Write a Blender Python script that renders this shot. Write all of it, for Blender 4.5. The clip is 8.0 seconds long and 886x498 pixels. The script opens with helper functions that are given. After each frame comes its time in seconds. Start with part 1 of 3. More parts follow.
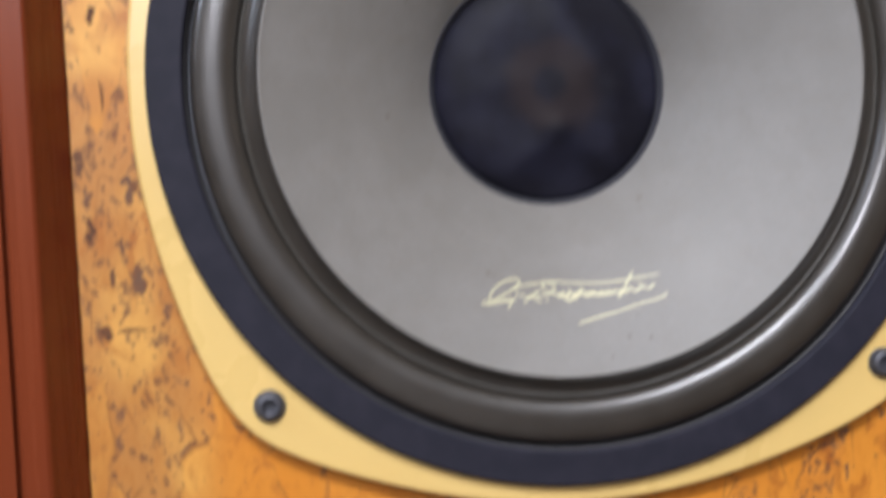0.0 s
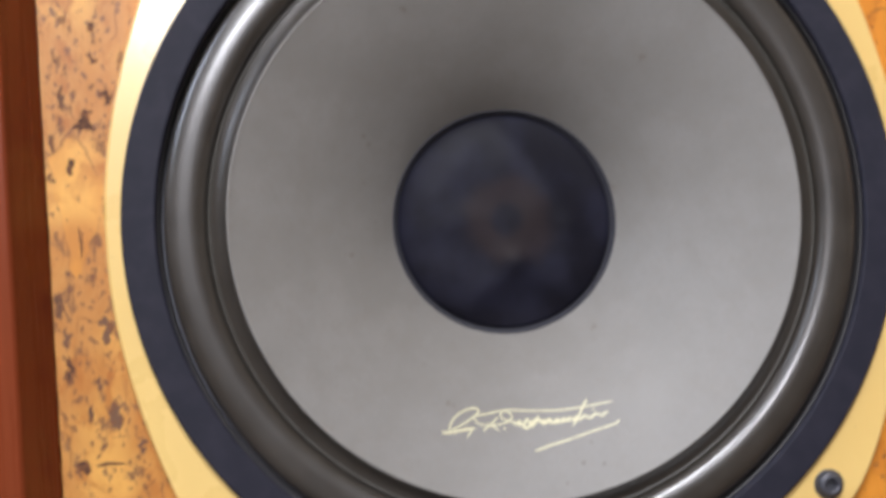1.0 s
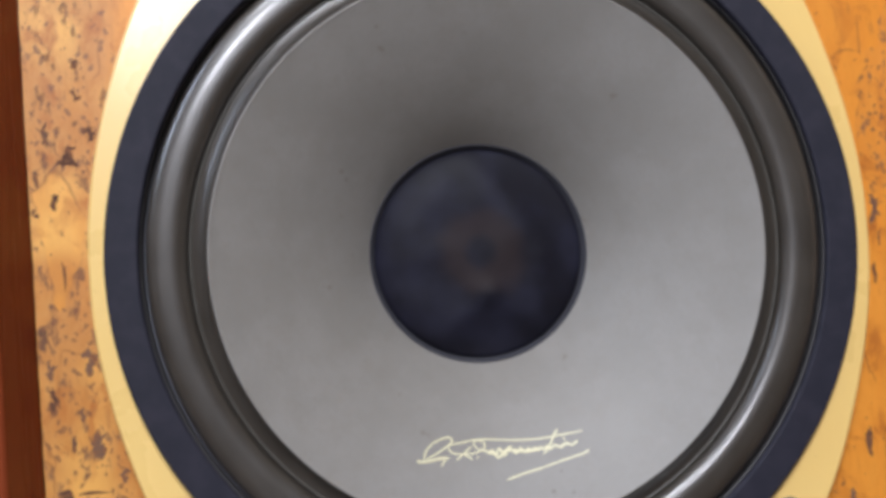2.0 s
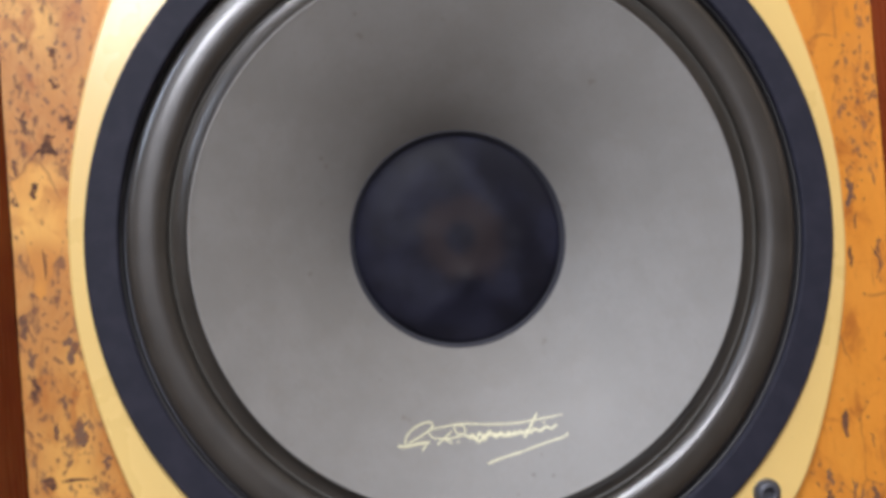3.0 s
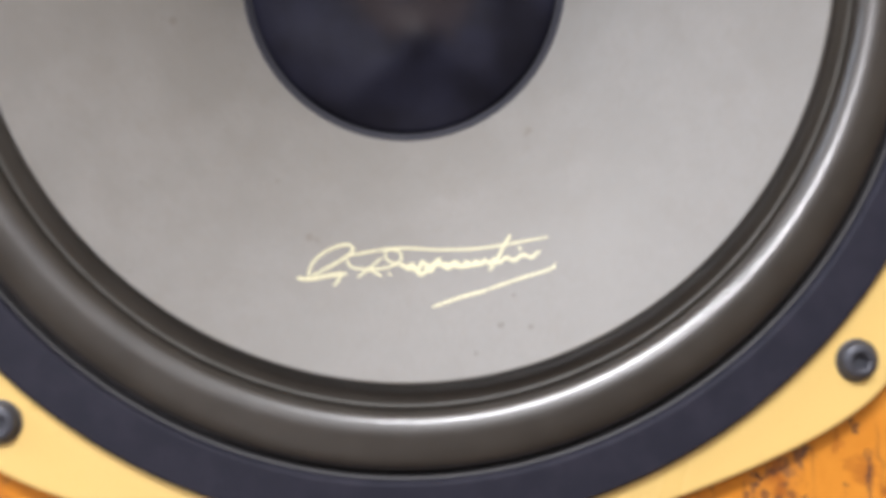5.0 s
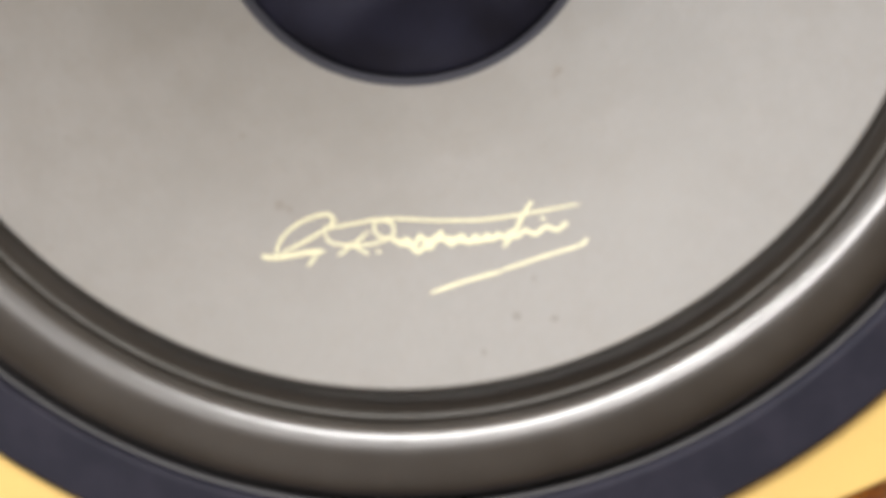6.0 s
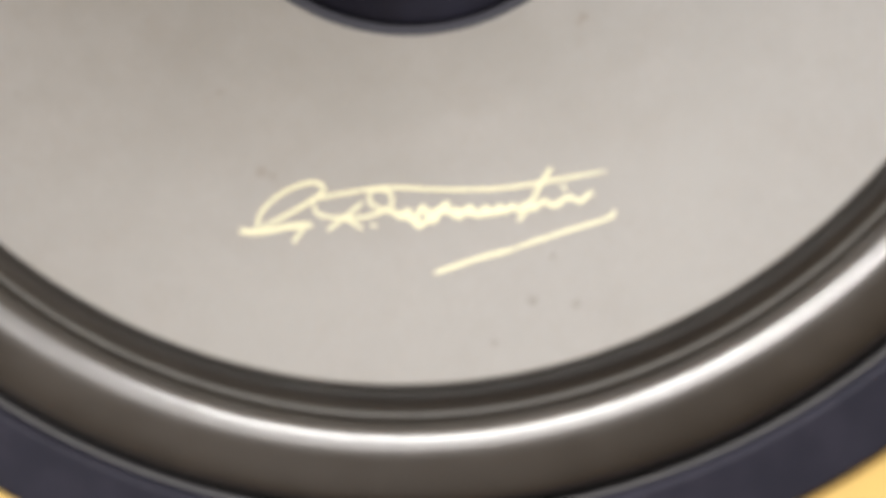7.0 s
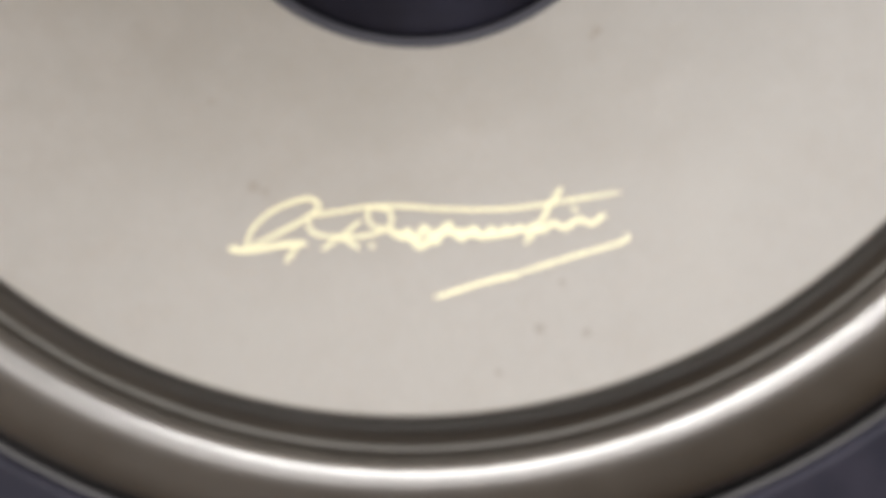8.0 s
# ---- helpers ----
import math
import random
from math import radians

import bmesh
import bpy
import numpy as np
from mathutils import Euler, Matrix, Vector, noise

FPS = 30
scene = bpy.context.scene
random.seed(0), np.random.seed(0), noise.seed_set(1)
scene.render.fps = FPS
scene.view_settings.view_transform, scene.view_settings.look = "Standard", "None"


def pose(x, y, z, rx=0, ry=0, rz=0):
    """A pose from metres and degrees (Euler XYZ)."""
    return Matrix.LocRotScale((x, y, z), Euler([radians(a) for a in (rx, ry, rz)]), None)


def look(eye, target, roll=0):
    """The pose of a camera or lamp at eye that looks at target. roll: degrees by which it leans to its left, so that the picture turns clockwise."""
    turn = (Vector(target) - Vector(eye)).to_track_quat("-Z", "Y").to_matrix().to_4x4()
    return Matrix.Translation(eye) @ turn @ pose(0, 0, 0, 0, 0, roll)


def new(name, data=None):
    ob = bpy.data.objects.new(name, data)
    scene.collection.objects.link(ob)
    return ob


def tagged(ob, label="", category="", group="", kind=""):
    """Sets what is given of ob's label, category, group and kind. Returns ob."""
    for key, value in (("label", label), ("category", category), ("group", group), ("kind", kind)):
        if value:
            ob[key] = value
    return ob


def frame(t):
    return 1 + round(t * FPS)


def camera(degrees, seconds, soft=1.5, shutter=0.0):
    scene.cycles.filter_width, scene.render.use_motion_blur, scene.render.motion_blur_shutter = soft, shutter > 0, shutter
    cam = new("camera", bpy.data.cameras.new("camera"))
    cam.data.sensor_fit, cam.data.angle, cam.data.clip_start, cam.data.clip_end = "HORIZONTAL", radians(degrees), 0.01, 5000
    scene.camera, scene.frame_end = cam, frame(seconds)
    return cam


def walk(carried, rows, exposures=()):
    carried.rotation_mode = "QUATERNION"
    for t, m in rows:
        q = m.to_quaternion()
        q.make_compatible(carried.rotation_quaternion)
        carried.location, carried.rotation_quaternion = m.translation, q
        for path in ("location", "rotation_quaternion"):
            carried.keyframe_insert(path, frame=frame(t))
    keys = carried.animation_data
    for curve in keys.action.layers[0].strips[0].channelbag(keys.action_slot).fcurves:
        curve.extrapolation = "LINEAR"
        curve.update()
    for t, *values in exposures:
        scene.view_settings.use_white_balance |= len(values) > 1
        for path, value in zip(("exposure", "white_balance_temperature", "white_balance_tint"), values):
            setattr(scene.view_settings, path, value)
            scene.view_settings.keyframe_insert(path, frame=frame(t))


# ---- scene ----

# ---------------------------------------------------------------- camera
AXIS = 0.31      # height of the driver's axis over the floor

PATH = [
    (0, (-0.0795, -0.4036, 0.2569), (-0.0328, 0.0942, 0.2563), -3.45),
    (0.3, (-0.0723, -0.4127, 0.2601), (-0.0285, 0.0851, 0.2758), -4.05),
    (0.5, (-0.0680, -0.4181, 0.2631), (-0.0255, 0.0795, 0.2860), -4.22),
    (0.7, (-0.0645, -0.4226, 0.2674), (-0.0230, 0.0749, 0.2944), -4.23),
    (1, (-0.0621, -0.4283, 0.2751), (-0.0195, 0.0691, 0.3040), -4.23),
    (1.2, (-0.0624, -0.4317, 0.2802), (-0.0171, 0.0654, 0.3083), -4.16),
    (1.5, (-0.0630, -0.4362, 0.2865), (-0.0143, 0.0608, 0.3119), -3.99),
    (3, (-0.0608, -0.4438, 0.2946), (-0.0031, 0.0527, 0.3073), -4.35),
    (3.2, (-0.0615, -0.4436, 0.2907), (-0.0011, 0.0524, 0.3001), -4.26),
    (3.5, (-0.0645, -0.4417, 0.2836), (0.0047, 0.0530, 0.2813), -3.86),
    (3.7, (-0.0570, -0.4374, 0.2837), (0.0088, 0.0577, 0.2673), -3.91),
    (4, (-0.0412, -0.4167, 0.2774), (0.0130, 0.0797, 0.2514), -3.82),
    (4.2, (-0.0333, -0.3918, 0.2724), (0.0150, 0.1051, 0.2456), -3.60),
    (4.5, (-0.0250, -0.3497, 0.2692), (0.0164, 0.1479, 0.2428), -3.42),
    (4.7, (-0.0213, -0.3258, 0.2655), (0.0172, 0.1719, 0.2377), -3.47),
    (5.8, (0.0074, -0.2434, 0.2560), (0.0010, 0.2553, 0.2198), -3.86),
    (6, (0.0080, -0.2352, 0.2566), (-0.0023, 0.2632, 0.2164), -3.99),
    (6.2, (0.0095, -0.2263, 0.2565), (-0.0050, 0.2717, 0.2128), -4.01),
    (6.5, (0.0123, -0.2140, 0.2560), (-0.0109, 0.2830, 0.2066), -3.97),
    (7, (0.0119, -0.2037, 0.2551), (-0.0122, 0.2930, 0.2022), -3.96),
    (7.2, (0.0105, -0.2011, 0.2541), (-0.0111, 0.2960, 0.2047), -3.46),
    (7.5, (0.0112, -0.1963, 0.2515), (-0.0119, 0.3015, 0.2104), -2.67),
    (8, (0.0097, -0.1916, 0.2522), (-0.0106, 0.3064, 0.2125), -2.85),
]
EXPOSURES = [(0.0, -0.25, 6450, 18), (0.7, -0.21, 6650, 18), (1.5, -0.27, 6420, 17), (3.4, -0.38, 6470, 18), (3.8, -0.09, 6500, 18), (4.7, 0.02, 6600, 18), (5.8, 0.09, 7150, 16), (8.0, 0.14, 7280, 16)]
cam = camera(38.50, 8.0, soft=4.0, shutter=1.0)
# focus stays where the film begins, so the last close views are a little soft
cam.data.dof.use_dof, cam.data.dof.focus_distance, cam.data.dof.aperture_fstop = True, 0.43, 20.0
walk(cam, [(t, look(eye, target, roll)) for t, eye, target, roll in PATH], EXPOSURES)

# ---------------------------------------------------------------- light
world = bpy.data.worlds.new("world")
world.use_nodes = True
scene.world = world
world.node_tree.nodes["Background"].inputs[0].default_value = (0.6, 0.7, 0.85, 1)
world.node_tree.nodes["Background"].inputs[1].default_value = 0.1

# daylight through the window in the wall behind the camera, up and to one side
WIN_X, WIN_Z, WIN_W, WIN_H, WIN_Y = -0.40, 2.5, 1.5, 0.6, -2.4
lamp = new("window_light", bpy.data.lights.new("window_light", "AREA"))
lamp.data.shape, lamp.data.size, lamp.data.size_y = "RECTANGLE", WIN_W, WIN_H
lamp.data.energy = 222
lamp.data.color = (0.87, 0.95, 1.0)
lamp.matrix_world = look((WIN_X, WIN_Y - 0.05, WIN_Z), (WIN_X, 0, WIN_Z))

# small unseen window lower in the same wall, added for the frame's glare
LOW_X, LOW_Z, LOW_W, LOW_H = -0.45, 1.17, 0.38, 0.36
lamp_2 = new("low_glare_light", bpy.data.lights.new("low_glare_light", "AREA"))
lamp_2.data.shape, lamp_2.data.size, lamp_2.data.size_y = "RECTANGLE", LOW_W, LOW_H
lamp_2.data.energy = 35
lamp_2.data.color = (0.90, 0.95, 1.0)
lamp_2.matrix_world = look((LOW_X, WIN_Y - 0.05, LOW_Z), (LOW_X, 0, LOW_Z))

# bluish fill from the west, through an added window that stays unseen
WEST_X, WEST_Y, WEST_Z, WEST_W, WEST_H = -2.5, -0.75, 2.0, 1.7, 1.4
lamp_3 = new("west_fill_light", bpy.data.lights.new("west_fill_light", "AREA"))
lamp_3.data.shape, lamp_3.data.size, lamp_3.data.size_y = "RECTANGLE", WEST_W, WEST_H
lamp_3.data.energy = 85
lamp_3.data.color = (0.68, 0.83, 1.0)
lamp_3.matrix_world = look((WEST_X - 0.05, WEST_Y, WEST_Z), (0, WEST_Y, WEST_Z))


# ---------------------------------------------------------------- materials
def material(name, color, rough=0.5, metal=0.0, coat=0.0):
    """A Principled material; returns it with its tree and shader node."""
    m = bpy.data.materials.new(name)
    m.use_nodes = True
    b = m.node_tree.nodes["Principled BSDF"]
    b.inputs["Base Color"].default_value = (*color, 1)
    b.inputs["Roughness"].default_value = rough
    b.inputs["Metallic"].default_value = metal
    b.inputs["Coat Weight"].default_value = coat
    return m, m.node_tree, b


class Nodes:
    """Short calls for building a node tree."""

    def __init__(self, tree):
        self.tree = tree
        self.coord = tree.nodes.new("ShaderNodeNewGeometry").outputs["Position"]

    def add(self, kind, *links, **values):
        n = self.tree.nodes.new(kind)
        for key, value in values.items():
            setattr(n, key, value)
        for socket, source in links:
            if hasattr(source, "is_output"):
                self.tree.links.new(source, n.inputs[socket])
            else:
                n.inputs[socket].default_value = source
        return n

    def stretched(self, sx, sy, sz, turn=0.0):
        return self.add("ShaderNodeMapping", ("Vector", self.coord), ("Scale", (sx, sy, sz)), ("Rotation", (0, turn, 0))).outputs[0]

    def noise(self, scale, detail=3.0, rough=0.5, vector=None, distortion=0.0):
        return self.add("ShaderNodeTexNoise", ("Vector", vector or self.coord), ("Scale", scale), ("Detail", detail), ("Roughness", rough), ("Distortion", distortion)).outputs[0]

    def cells(self, scale, feature="F1", vector=None):
        return self.add("ShaderNodeTexVoronoi", ("Vector", vector or self.coord), ("Scale", scale), feature=feature)

    def ramp(self, fac, low, high, a=0.0, b=1.0):
        n = self.add("ShaderNodeMapRange", ("Value", fac), ("From Min", low), ("From Max", high), ("To Min", a), ("To Max", b))
        n.interpolation_type = "SMOOTHSTEP"
        return n.outputs[0]

    def math(self, op, a, b):
        return self.add("ShaderNodeMath", (0, a), (1, b), operation=op).outputs[0]

    def mix(self, fac, a, b):
        n = self.add("ShaderNodeMix", (0, fac), data_type="RGBA")
        for k, v in ((6, a), (7, b)):
            if hasattr(v, "is_output"):
                self.tree.links.new(v, n.inputs[k])
            else:
                n.inputs[k].default_value = (*v, 1)
        return n.outputs[2]

    def bump(self, shader, height, strength, distance):
        n = self.add("ShaderNodeBump", ("Height", height), ("Strength", strength), ("Distance", distance))
        self.tree.links.new(n.outputs[0], shader.inputs["Normal"])

    def to(self, shader, socket, source):
        self.tree.links.new(source, shader.inputs[socket])


def cork_material():
    m, tree, b = material("cork", (0.63, 0.3, 0.08595), 0.5)
    b.inputs["Specular IOR Level"].default_value = 0.36
    n = Nodes(tree)
    # tall slices of bark laid side by side, some plain, some speckled
    warped = n.add("ShaderNodeMixRGB", ("Fac", 0.014), ("Color1", n.coord), ("Color2", n.add("ShaderNodeTexNoise", ("Vector", n.coord), ("Scale", 55.0)).outputs[1]), blend_type="ADD").outputs[0]
    tall = n.add("ShaderNodeMapping", ("Vector", warped), ("Scale", (1.0, 1.0, 0.42))).outputs[0]
    chip = n.add("ShaderNodeSeparateColor", ("Color", n.cells(56, vector=tall).outputs["Color"]))
    edge = n.cells(56, "DISTANCE_TO_EDGE", tall).outputs["Distance"]
    seam = n.math("MULTIPLY", n.ramp(edge, 0.0, 0.03, 1, 0), n.ramp(n.noise(60, 3), 0.46, 0.6))
    across = n.add("ShaderNodeSeparateXYZ", ("Vector", n.coord)).outputs[0]
    west = n.ramp(across, -0.135, -0.10, 1, 0)
    speckled = n.ramp(n.math("ADD", chip.outputs[1], n.math("MULTIPLY", west, 0.42)), 0.62, 0.76)
    ground = n.mix(chip.outputs[0], (0.60, 0.235, 0.034), (0.74, 0.35, 0.07))
    ground = n.mix(n.math("MULTIPLY", speckled, 0.85), ground, (0.50, 0.222, 0.06))
    ground = n.mix(n.ramp(n.noise(95, 4, 0.6, tall), 0.42, 0.72, 0, 0.75), ground, (0.50, 0.19, 0.036))
    ground = n.mix(n.ramp(n.noise(330, 4, 0.65, n.stretched(1, 1, 0.35)), 0.42, 0.7, 0, 0.5), ground, (0.44, 0.165, 0.032))
    # tan patches, stronger to the west, where glare is put into the colour
    ground = n.mix(n.math("MULTIPLY", n.ramp(n.noise(26, 2), 0.45, 0.72, 0, 0.75), n.ramp(west, 0, 1, 0.35, 1)), ground, (0.84, 0.45, 0.105))
    ground = n.mix(n.ramp(west, 0, 1, 0.62, 0), ground, (0.72, 0.243, 0.017))
    rust = n.math("MULTIPLY", n.ramp(n.noise(85, 5, 0.65, n.stretched(1, 1, 0.7), 0.6), 0.50, 0.66), n.ramp(n.noise(30, 2), 0.4, 0.6, 0.35, 0.95))
    ground = n.mix(rust, ground, (0.37, 0.105, 0.016))
    # dark flecks: fine specks in the speckled slices, a few larger ragged ones, thin upright cracks
    grey = n.mix(n.noise(60), (0.10, 0.036, 0.018), (0.19, 0.10, 0.066))
    dots = n.cells(400, vector=n.add("ShaderNodeMapping", ("Vector", warped), ("Scale", (1.0, 1.0, 0.7))).outputs[0])
    pick = n.add("ShaderNodeSeparateColor", ("Color", dots.outputs["Color"])).outputs[0]
    size = n.math("ADD", n.math("MULTIPLY", pick, 0.45), n.math("SUBTRACT", n.math("MULTIPLY", speckled, 0.26), 0.30))
    size = n.math("ADD", size, n.math("MULTIPLY", n.math("SUBTRACT", n.noise(800, 3), 0.5), 0.9))
    speck = n.ramp(n.math("SUBTRACT", size, dots.outputs["Distance"]), -0.10, 0.06)
    fleck = n.noise(230, 5, 0.7, n.stretched(1, 1, 0.5), 0.3)
    fleck = n.ramp(n.math("ADD", fleck, n.math("MULTIPLY", speckled, 0.085)), 0.632, 0.705)
    crack = n.math("MULTIPLY", n.ramp(n.noise(330, 3, 0.6, n.stretched(1, 1, 0.13), 0.4), 0.6, 0.7), n.ramp(n.noise(40, 2), 0.42, 0.6))
    colour = n.mix(n.math("MULTIPLY", seam, 0.55), ground, (0.20, 0.07, 0.022))
    colour = n.mix(n.math("MULTIPLY", crack, 0.5), colour, (0.30, 0.105, 0.027))
    colour = n.mix(n.math("MULTIPLY", speck, 0.75), colour, (0.17, 0.07, 0.034))
    colour = n.mix(n.math("MULTIPLY", fleck, 0.75), colour, grey)
    n.to(b, "Base Color", colour)
    n.to(b, "Roughness", n.ramp(fleck, 0, 1, 0.42, 0.7))
    pits = n.math("ADD", n.math("ADD", fleck, seam), n.math("ADD", n.math("ADD", speck, crack), n.math("MULTIPLY", n.noise(420, 3), 0.5)))
    n.bump(b, pits, -0.5, 0.0006)
    return m


def wood_material():
    m, tree, b = material("wood", (0.168, 0.04, 0.01337), 0.33)
    b.inputs["Specular IOR Level"].default_value = 0.2
    n = Nodes(tree)
    grain = n.noise(90, 5, 0.65, n.stretched(1, 1, 0.03), 0.3)
    broad = n.noise(14, 2, 0.5, n.stretched(1, 1, 0.08))
    colour = n.mix(n.ramp(grain, 0.3, 0.7), (0.125, 0.019, 0.007), (0.205, 0.037, 0.012))
    colour = n.mix(n.ramp(broad, 0.3, 0.75, 0, 0.5), colour, (0.23, 0.052, 0.016))
    n.to(b, "Base Color", colour)
    n.to(b, "Roughness", n.ramp(grain, 0.3, 0.8, 0.24, 0.36))
    n.bump(b, grain, 0.15, 0.0004)
    return m


def paint_material():
    m, tree, b = material("yellow_paint", (0.798, 0.55, 0.191), 0.38)
    b.inputs["Coat Weight"].default_value = 0.6
    b.inputs["Coat Roughness"].default_value = 0.17
    n = Nodes(tree)
    dirt = n.ramp(n.noise(420, 4, 0.65), 0.66, 0.74, 0, 0.4)
    colour = n.mix(n.noise(22, 3), (0.83, 0.575, 0.205), (0.78, 0.525, 0.18))
    colour = n.mix(dirt, colour, (0.441, 0.29, 0.105))
    n.to(b, "Base Color", colour)
    n.to(b, "Roughness", n.ramp(n.noise(60, 3), 0.3, 0.7, 0.26, 0.34))
    n.bump(b, n.noise(700, 2), 0.06, 0.0003)
    return m


def felt_material():
    m, tree, b = material("navy_gasket", (0.022, 0.022, 0.04), 0.68)
    b.inputs["Specular IOR Level"].default_value = 0.34
    n = Nodes(tree)
    n.to(b, "Base Color", n.mix(n.ramp(n.noise(120, 4, 0.6), 0.35, 0.7), (0.010, 0.010, 0.019), (0.017, 0.016, 0.027)))
    n.bump(b, n.noise(900, 3), 0.3, 0.0004)
    return m


def rubber_material():
    m, tree, b = material("rubber", (0.06, 0.058, 0.05), 0.27)
    n = Nodes(tree)
    haze = n.noise(45, 4, 0.6)
    n.to(b, "Base Color", n.mix(n.ramp(haze, 0.35, 0.7), (0.027, 0.0215, 0.016), (0.038, 0.031, 0.024)))
    n.to(b, "Roughness", n.ramp(n.noise(160, 4, 0.7), 0.3, 0.75, 0.38, 0.46))
    b.inputs["Specular IOR Level"].default_value = 0.7
    b.inputs["Coat Weight"].default_value = 0.85
    b.inputs["Coat Roughness"].default_value = 0.2
    n.bump(b, n.noise(260, 3), 0.03, 0.0006)
    return m


def cone_material():
    m, tree, b = material("cone_paper", (0.3309, 0.304, 0.2768), 0.6)
    b.inputs["Specular IOR Level"].default_value = 0.5
    n = Nodes(tree)
    cloud = n.noise(38, 4, 0.6)
    fibre = n.noise(900, 2, 0.6, n.stretched(1, 1, 0.5))
    colour = n.mix(n.ramp(cloud, 0.35, 0.68), (0.198, 0.1875, 0.171), (0.221, 0.210, 0.194))
    colour = n.mix(n.ramp(fibre, 0.35, 0.7, 0, 0.2), colour, (0.1875, 0.1634, 0.1419))
    colour = n.mix(n.ramp(n.noise(120, 4, 0.65), 0.45, 0.75, 0, 0.35), colour, (0.1815, 0.1634, 0.1421))
    stain = n.ramp(n.noise(130, 2), 0.72, 0.78, 0, 0.45)
    colour = n.mix(stain, colour, (0.1304, 0.095, 0.07143))
    n.to(b, "Base Color", colour)
    n.to(b, "Roughness", n.ramp(cloud, 0.3, 0.7, 0.50, 0.57))
    n.bump(b, n.math("ADD", fibre, n.noise(300, 3)), 0.05, 0.0003)
    return m


def cap_material():
    """Thin dark cloth; a brown ring round its middle stands for the horn showing through."""
    m, tree, b = material("cap_cloth", (0.02, 0.022, 0.035), 0.6)
    b.inputs["Specular IOR Level"].default_value = 0.18
    n = Nodes(tree)
    off = n.add("ShaderNodeVectorMath", (0, n.coord), (1, (0.0005, 0.0, AXIS)), operation="SUBTRACT").outputs[0]
    flat = n.add("ShaderNodeVectorMath", (0, off), (1, (1, 0, 1)), operation="MULTIPLY").outputs[0]
    far = n.add("ShaderNodeVectorMath", (0, flat), operation="LENGTH").outputs["Value"]
    far = n.math("ADD", far, n.math("MULTIPLY", n.math("SUBTRACT", n.noise(70, 3), 0.5), 0.010))
    colour = n.mix(n.ramp(n.noise(55, 3), 0.35, 0.7), (0.0065, 0.006, 0.0105), (0.0125, 0.0125, 0.023))
    ring = n.math("MULTIPLY", n.ramp(far, 0.012, 0.019, 1, 0), n.ramp(far, 0.003, 0.008))
    colour = n.mix(n.math("MULTIPLY", ring, 0.6), colour, (0.024, 0.015, 0.014))
    n.to(b, "Base Color", colour)
    n.bump(b, n.noise(1500, 2), 0.15, 0.0003)
    return m


M_YELLOW = paint_material()
M_GASKET = felt_material()
M_RUBBER = rubber_material()
M_GLUE = material("dried_glue", (0.050, 0.045, 0.037), 0.5)[0]
M_RIM = material("lit_lip_rubber", (0.042, 0.040, 0.041), 0.55)[0]
M_CONE = cone_material()
M_CAP = cap_material()
M_FLANGE, _, shader = material("cap_flange", (0.036, 0.036, 0.044), 0.75)
shader.inputs["Specular IOR Level"].default_value = 0.2
M_CORK = cork_material()
M_WOOD = wood_material()
M_GOLD = material("gold_ink", (0.60, 0.555, 0.35), 0.45)[0]
M_SCREW = material("screw", (0.085, 0.086, 0.10), 0.46, 0.5)[0]
M_WALL = material("wall_paint", (0.17, 0.12, 0.08), 0.8)[0]
M_BOUNCE = material("bounce_paint", (0.55, 0.46, 0.35), 0.8)[0]
M_FLOOR = material("floor_boards", (0.06, 0.036, 0.02), 0.5)[0]
M_STEEL = material("white_steel", (0.7, 0.7, 0.7), 0.5)[0]


# ---------------------------------------------------------------- helpers
def part(name, bm, mat, parent=None, label="", smooth=False):
    """Links a bmesh as one mesh object under parent."""
    me = bpy.data.meshes.new(name)
    bmesh.ops.recalc_face_normals(bm, faces=bm.faces)
    bm.to_mesh(me)
    bm.free()
    me.materials.append(mat)
    if smooth:
        for p in me.polygons:
            p.use_smooth = True
    ob = new(name, me)
    if parent:
        ob.parent = parent
    if label:
        tagged(ob, label)
    return ob


def box(x0, x1, y0, y1, z0, z1, bevel=0.0, segments=2):
    bm = bmesh.new()
    bmesh.ops.create_cube(bm, size=1.0)
    for v in bm.verts:
        v.co = Vector(((x0 + x1) / 2 + v.co.x * (x1 - x0), (y0 + y1) / 2 + v.co.y * (y1 - y0), (z0 + z1) / 2 + v.co.z * (z1 - z0)))
    if bevel:
        bmesh.ops.bevel(bm, geom=bm.edges[:], offset=bevel, segments=segments, affect="EDGES", profile=0.5)
    return bm


def lathe(profile, steps=192, wobble=None):
    """Turns a profile of (radius, y) about the driver's axis; a profile that ends where it began makes a closed ring."""
    bm = bmesh.new()
    closed = profile[0] == profile[-1]
    pts = profile[:-1] if closed else profile
    rings = []
    for r, y in pts:
        if r < 1e-6:
            rings.append([bm.verts.new((0, y, AXIS))])
            continue
        ring = []
        for i in range(steps):
            a = 2 * math.pi * i / steps
            dy = wobble(r, a) if wobble else 0.0
            ring.append(bm.verts.new((r * math.cos(a), y + dy, AXIS + r * math.sin(a))))
        rings.append(ring)
    pairs = list(zip(rings, rings[1:])) + ([(rings[-1], rings[0])] if closed else [])
    for p, q in pairs:
        for i in range(steps):
            j = (i + 1) % steps
            if len(p) == 1:
                bm.faces.new((p[0], q[i], q[j]))
            elif len(q) == 1:
                bm.faces.new((p[i], q[0], p[j]))
            else:
                bm.faces.new((p[i], q[i], q[j], p[j]))
    return bm


